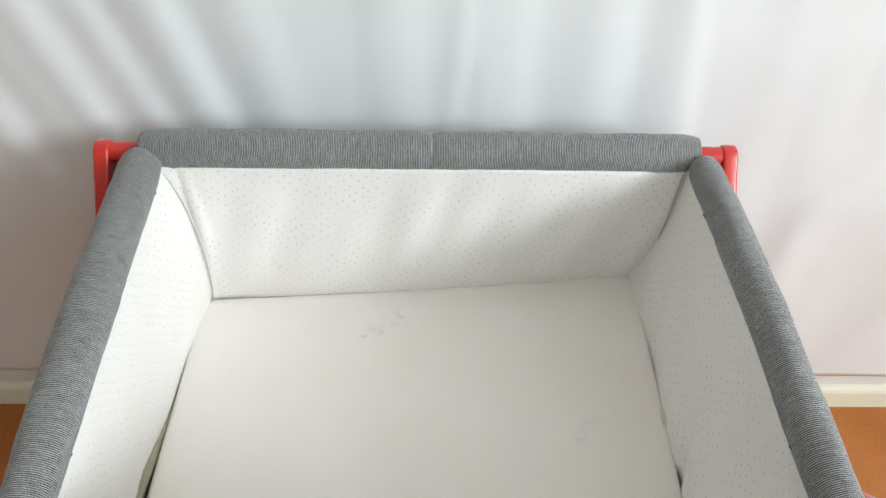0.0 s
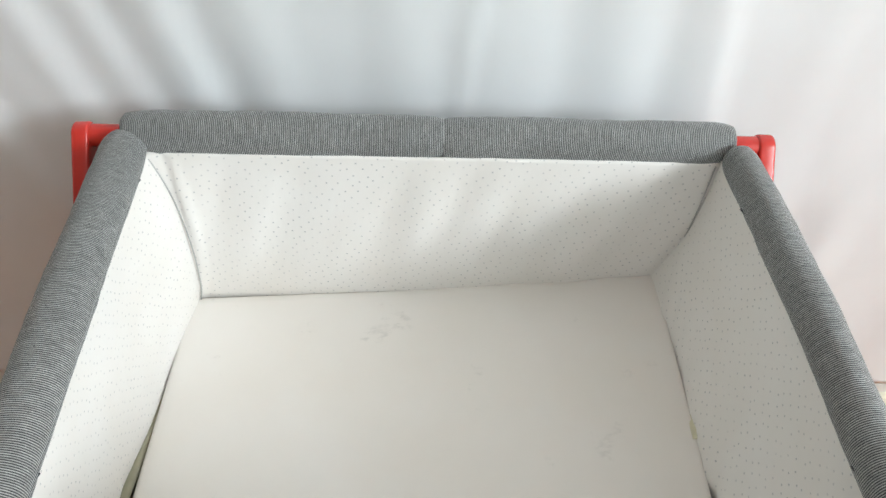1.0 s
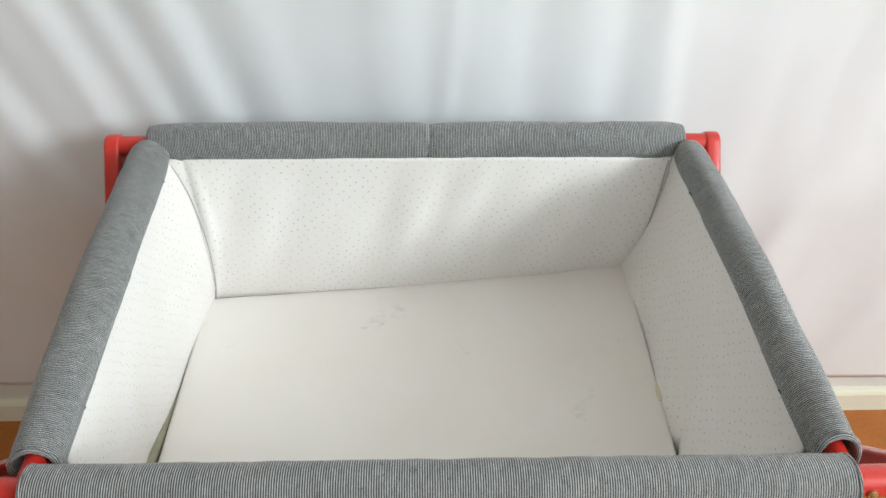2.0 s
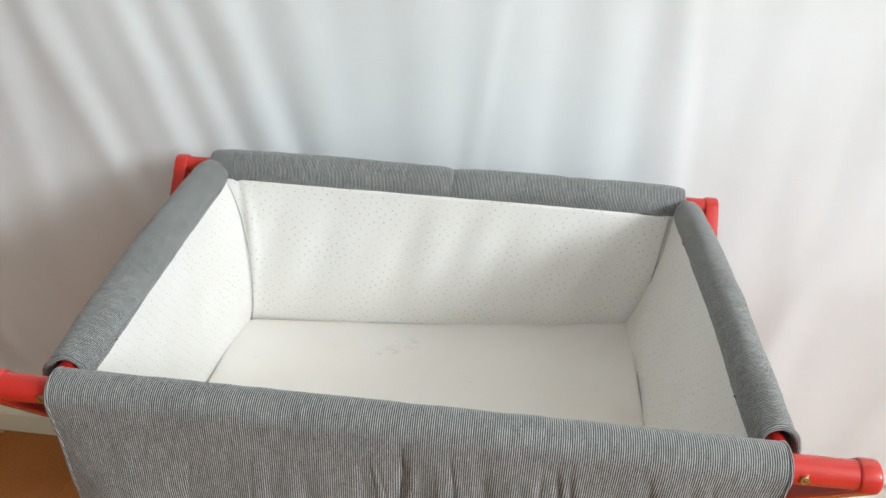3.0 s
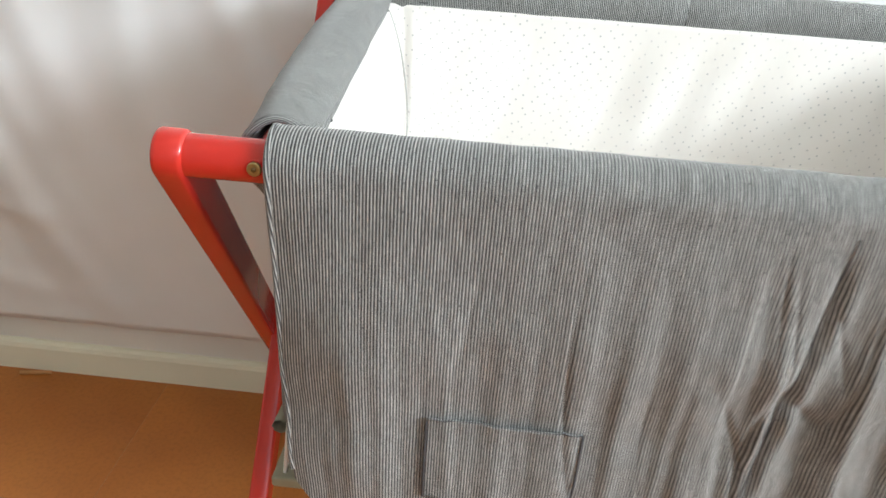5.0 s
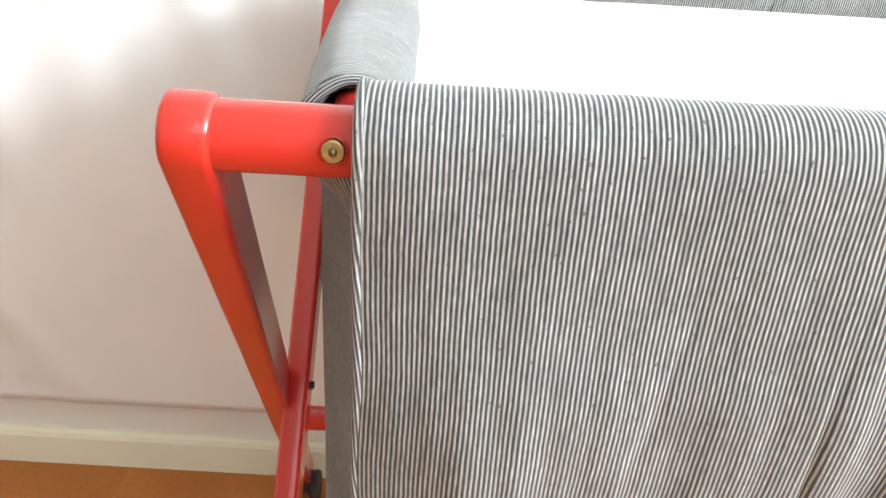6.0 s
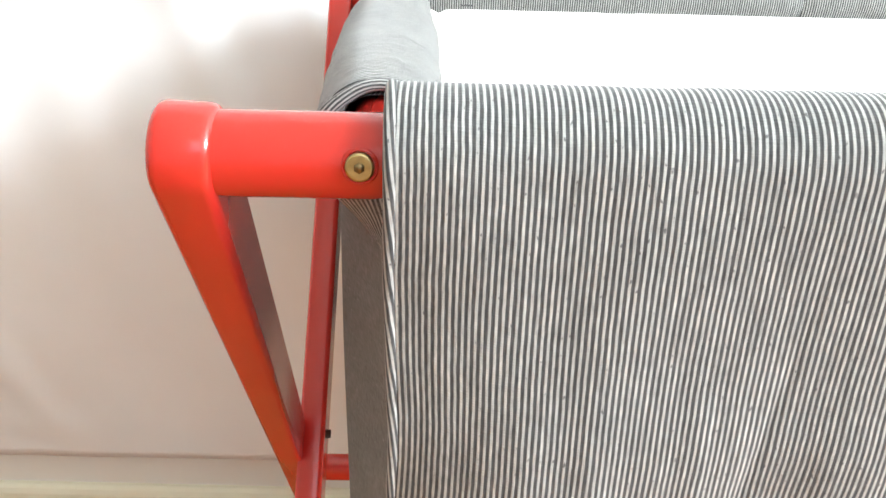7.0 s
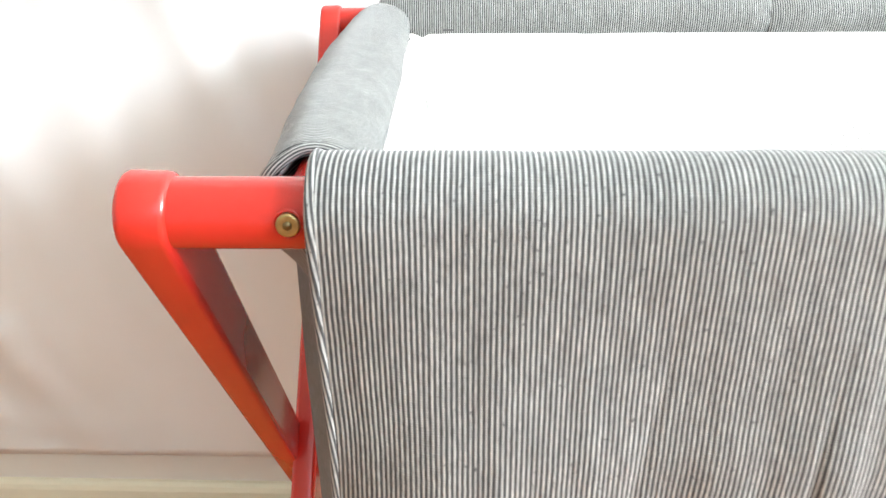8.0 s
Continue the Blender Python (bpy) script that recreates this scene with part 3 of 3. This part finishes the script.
SEAM = plain("grey_seam_tape", (0.48, 0.47, 0.45), 0.9)
cord("seam", [Vector((lining_left(0.555, v)[0] + 0.004, lining_back(-0.330, v)[1] - 0.0045, 0.797 - v)) for v in steps(0.004, 0.32, 40)], 0.0012, SEAM, crib, "grey seam piping in the corner")
cord("lining_fold", [(lerp(-0.352, -0.366, t), lerp(0.47, 0.075, t), lerp(0.476, 0.500, min(1.0, t * 1.6))) for t in steps(0, 1, 24)], 0.008, BASE, crib, "olive folded edge of the lining")
cord("seam", [Vector(lining_back(0.410, v)) + Vector((-0.004, -0.004, 0)) for v in steps(0.004, 0.325, 40)], 0.0010, SEAM, crib, "grey seam piping in the corner")

# ---- pockets and the sewn patch on the front ----
def draped(name, outline, lift, thick, material, parent, label=""):
    """A flat cloth piece of the given outline (x, z) laid on the front panel."""
    bm = bmesh.new()
    cx = sum(p[0] for p in outline) / len(outline)
    cz = sum(p[1] for p in outline) / len(outline)
    rings = [[bm.verts.new(front_at(cx + (x - cx) * s, cz + (z - cz) * s, lift + thick * (1 if s < 1.0 else 0.2))) for x, z in outline] for s in (1.0, 0.94, 0.7, 0.45, 0.2)]
    n = len(outline)
    for a, b in zip(rings, rings[1:]):
        for k in range(n):
            bm.faces.new((a[k], a[(k + 1) % n], b[(k + 1) % n], b[k]))
    bm.faces.new(rings[-1])
    skirt = [bm.verts.new(front_at(x, z, -0.001)) for x, z in outline]
    for k in range(n):
        bm.faces.new((skirt[k], skirt[(k + 1) % n], rings[0][(k + 1) % n], rings[0][k]))
    bmesh.ops.recalc_face_normals(bm, faces=bm.faces[:])
    return part(name, bm, material, parent, label)


def ellipse(cx, cz, a, b, turn=0.0, n=28):
    c, s = math.cos(radians(turn)), math.sin(radians(turn))
    return [(cx + a * math.cos(t) * c - b * math.sin(t) * s, cz + a * math.cos(t) * s + b * math.sin(t) * c) for t in steps(0, 2 * math.pi * (n - 1) / n, n)]


def pocket(x0, x1, ztop, zbot):
    def place(u, v):
        p = front_at(u, ztop - v, 0.0035 + 0.0025 * math.exp(-v / 0.01) * math.sin(math.pi * (u - x0) / (x1 - x0)))
        return (p.x, p.y, p.z)
    ob = sheet("pocket", place, steps(x0, x1, 48), steps(0, ztop - zbot, 36), STRIPE, front_panel, "grey striped sewn patch pocket", 0.0018)
    for (a, b) in (((x0, ztop), (x0, zbot)), ((x1, ztop), (x1, zbot)), ((x0, zbot), (x1, zbot)), ((x0, ztop), (x1, ztop))):
        bm = bmesh.new()
        ring = []
        for t in steps(0, 1, 36):
            p = front_at(lerp(a[0], b[0], t), lerp(a[1], b[1], t), 0.0052)
            ring.append([bm.verts.new(p + Vector(o)) for o in ((-0.0008, 0, -0.0008), (0.0008, 0, -0.0008), (0.0008, -0.0012, 0.0008), (-0.0008, -0.0012, 0.0008))])
        for r0, r1 in zip(ring, ring[1:]):
            for k in range(4):
                bm.faces.new((r0[k], r0[(k + 1) % 4], r1[(k + 1) % 4], r1[k]))
        part("hem", bm, THREAD, ob)
    return ob


cord("seam", [front_at(0.045 + 0.05 * (z - 0.7), z, 0.0016) for z in steps(0.795, 0.46, 90)], 0.0006, THREAD, front_panel, "dark stitched centre seam")


def corner_flap():
    """Striped cloth tucked in below the end of the front rail."""
    def place(u, v):
        t = v / 0.05
        p = Vector((-0.362, 0.006, 0.786)).lerp(Vector((-0.336, -0.012, 0.788)), u / 0.028)
        q = Vector((-0.342, 0.004, 0.764)).lerp(Vector((-0.336, -0.006, 0.760)), u / 0.028)
        return p.lerp(q, t) + Vector((0, 0.004 * math.sin(3 * t), 0))
    return sheet("corner_flap", place, steps(0, 0.028, 10), steps(0, 0.05, 14), STRIPE, crib, "striped cloth corner tucked under the rail", 0.0018)


corner_flap()


def edge_hem(x, name):
    """Rolled hem along one edge of the front panel."""
    n = 15
    side = -1 if x < 0 else 1

    def place(v, a):
        p = Vector(front_place(x, v))
        q = Vector(front_place(x, v + 0.002)) - p
        out = q.cross(Vector((1, 0, 0))).normalized()
        r = 0.0024 + 0.0010 * nz(v * 22, a * 0.5)
        return p + Vector((side * 0.001, 0, 0)) + Vector((1, 0, 0)) * (r * math.cos(a)) + out * (r * math.sin(a))
    return sheet(name, place, steps(0.15, 0.58, 150), steps(0, 2 * math.pi, n), STRIPE, front_panel, "rolled striped hem", 0.0, uv=lambda v, a: (a * 0.0026 + 0.10 * v, v))


edge_hem(front_us[0], "edge_hem")
edge_hem(front_us[-1], "edge_hem")


def bartack(p, d, n):
    """A short dark stitch on a sleeve, at p along d, facing n."""
    p, d, n = Vector(p), Vector(d).normalized(), Vector(n).normalized()
    part("stitch", rod_bm(p - d * 0.006 + n * 0.0005, p + d * 0.006 + n * 0.0005, 0.0011, 8), THREAD, crib, "short dark stitch")


for y in (0.505, 0.10):
    bartack((line_at(LEFT_ROLL, y) + (0.0288 if y > 0.3 else 0.0250), y, left_z(y) - 0.006), (0.3, 1, 0), (1, 0, 0.4))
for y in (0.47, 0.115):
    bartack((line_at(RIGHT_ROLL, y) - 0.0222, y, right_z(y) - 0.008), (-0.3, 1, 0), (-1, 0, 0.4))
bartack((-0.300, BY - 0.0222, BZ - 0.006), (1, 0, 0), (0, -1, 0))
bartack((0.365, BY - 0.0222, BZ - 0.006), (1, 0, 0), (0, -1, 0))
pocket(-0.222, -0.098, 0.597, 0.506)
pocket(0.178, 0.292, 0.598, 0.485)
# near-black patch paints the shade inside the open pocket; nothing is hollowed out
draped("pocket_mouth_shade", ellipse(0.236, 0.605, 0.046, 0.010, -4), 0.003, 0.001, POCKET_SHADE, front_panel, "dark patch for the shade in the pocket mouth")
patch = draped("applique", ellipse(0.233, 0.633, 0.050, 0.034, 2), 0.0032, 0.0022, PATCH, front_panel, "plain cream felt patch with rounded lobes and a red band")
for cx, cz, a, b in ((0.188, 0.615, 0.016, 0.011), (0.284, 0.615, 0.017, 0.012), (0.193, 0.660, 0.014, 0.012), (0.276, 0.663, 0.014, 0.013)):
    draped("lobe", ellipse(cx, cz, a, b), 0.003, 0.003, PATCH, patch)
arcs = steps(radians(160), radians(18), 20)
band = draped("band", [(0.233 + 0.053 * math.cos(a), 0.633 + 0.041 * math.sin(a)) for a in arcs] + [(0.233 + 0.049 * math.cos(a), 0.633 + 0.022 * math.sin(a)) for a in arcs[::-1]], 0.0075, 0.003, BAND, patch, "red dotted felt band")
draped("knot", ellipse(0.291, 0.649, 0.011, 0.006, 20), 0.0075, 0.004, BAND, patch, "red felt knot")
draped("oval", ellipse(0.233, 0.623, 0.0125, 0.0045, 0), 0.0072, 0.0015, BROWN, patch, "small brown felt oval")
for i in range(11):
    for j in range(3):
        a = radians(147 - i * 11.5 - j * 4)
        draped("spot", ellipse(0.233 + 0.050 * math.cos(a), 0.633 + (0.0262 + 0.0048 * j) * math.sin(a), 0.0015, 0.0010, 30, 8), 0.0108, 0.0006, SPOT, band)

# ---- the mattress ----
mattress = tagged(new("crib_mattress"), "thin off-white cotton mattress lying tilted in the crib", "mattress")


def mattress_lift(x, y):
    t = max(0.0, min(1.0, (x + 0.35) / 0.725))
    back = max(0.0, min(1.0, (y - 0.05) / 0.53))
    return (0.078 * t - 0.012 * math.sin(math.pi * t)) * (0.6 + 0.4 * back) + 0.003 * nz(x * 6, y * 6, 5.0)


def mattress_body():
    bm = bmesh.new()
    lo, hi, cr, n = Vector((-0.350, 0.088)), Vector((0.378, 0.597)), 0.022, 160
    mid, half = (lo + hi) / 2, (hi - lo) / 2

    def edge(t):
        """Rounded rectangle, t from 0 to 4, one side for each whole number."""
        k, s = int(t) % 4, t - int(t)
        ends = [(-1, -1), (1, -1), (1, 1), (-1, 1)]
        a, b = ends[k], ends[(k + 1) % 4]
        p = Vector((lerp(a[0], b[0], s) * half.x, lerp(a[1], b[1], s) * half.y))
        inner = Vector((max(-half.x + cr, min(half.x - cr, p.x)), max(-half.y + cr, min(half.y - cr, p.y))))
        d = p - inner
        return inner + d * (cr / d.length if d.length > cr else 1)

    pts = [edge(4 * i / n) for i in range(n)]
    prof = [(0.985, 0.0), (0.995, 0.004), (1.0, 0.012), (1.0, 0.024), (0.997, 0.030), (0.990, 0.034), (0.975, 0.0355), (0.93, 0.036)]
    prof += [(s, 0.0365) for s in (0.85, 0.75, 0.64, 0.52, 0.4, 0.28, 0.16, 0.06)]
    rings = []
    for s, h in prof:
        rings.append([bm.verts.new((mid.x + p.x * s, mid.y + p.y * s, TUB_Z + 0.012 + h + mattress_lift(mid.x + p.x * s, mid.y + p.y * s))) for p in pts])
    for a, b in zip(rings, rings[1:]):
        for k in range(n):
            bm.faces.new((a[k], a[(k + 1) % n], b[(k + 1) % n], b[k]))
    bm.faces.new(rings[-1])
    bm.faces.new(rings[0][::-1])
    return part("cover", bm, MATTRESS, mattress)


mattress_body()
tag = box_bm((0.370, 0.300, TUB_Z + 0.109), (0.386, 0.338, TUB_Z + 0.1105), 0.0005)
part("label", tag, TAG, mattress, "small cream cloth label", smooth=False)

# ---- small things on the floor and wall ----
tagged(part("wood_splinter", rod_bm((-1.085, 0.712, 0.004), (-1.025, 0.722, 0.004), 0.004, 8), STICK, None), "short pale wooden stick on the tile floor", "stick")
# thin black rod drawn as the dark line at the sheet's hem
tagged(part("cable", rod_bm((-2.28, 0.7275, 0.1335), (-1.205, 0.7275, 0.140), 0.0028, 8), BLACK, None), "thin black line along the wall at the hem of the sheet", "cable")


# ---- windows ----
def window(name, axis, at, lo, hi, z0, z1):
    frame_root = tagged(new(name), "unseen white framed window letting in daylight", "window", kind="structure")
    t = 0.05

    def bar(a0, a1, c0, c1):
        p, q = [0, 0, c0], [0, 0, c1]
        p[axis], q[axis] = a0, a1
        p[1 - axis], q[1 - axis] = at - 0.025, at + 0.025
        part("window_frame", box_bm(p, q, 0.004), FRAME, frame_root, smooth=False)

    bar(lo, lo + t, z0, z1)
    bar(hi - t, hi, z0, z1)
    bar(lo + t, hi - t, z0, z0 + t)
    bar(lo + t, hi - t, z1 - t, z1)
    bar((lo + hi) / 2 - 0.025, (lo + hi) / 2 + 0.025, z0 + t, z1 - t)


window("window_1", 1, 3.72, -2.698, -1.002, 2.002, 3.098)
# unseen second window, added to go with the front fill lamp
window("added_window", 0, -2.92, -0.548, 1.248, 1.552, 3.098)


# ---- floor tiles ----
def tile_mesh(w):
    bm = box_bm((-w / 2, -w / 2, -0.010), (w / 2, w / 2, 0.0), 0.0006, 1)
    me = bpy.data.meshes.new("tile")
    bm.to_mesh(me)
    bm.free()
    me.materials.append(TILE)
    return me


PITCH = 0.34
tile_data = tile_mesh(PITCH - 0.0014)
for i in range(-7, 15):
    for j in range(-9, 1):
        x, y = -1.132 + PITCH * (i - 0.5), 0.40 + PITCH * (j + 0.5)
        if not (-3.5 + PITCH / 2 < x < 3.6 - PITCH / 2 and -2.8 + PITCH / 2 < y < WALL_Y):
            continue
        ob = new("tile", tile_data)
        ob.parent = floor
        ob.location = (x, y, 0.0)
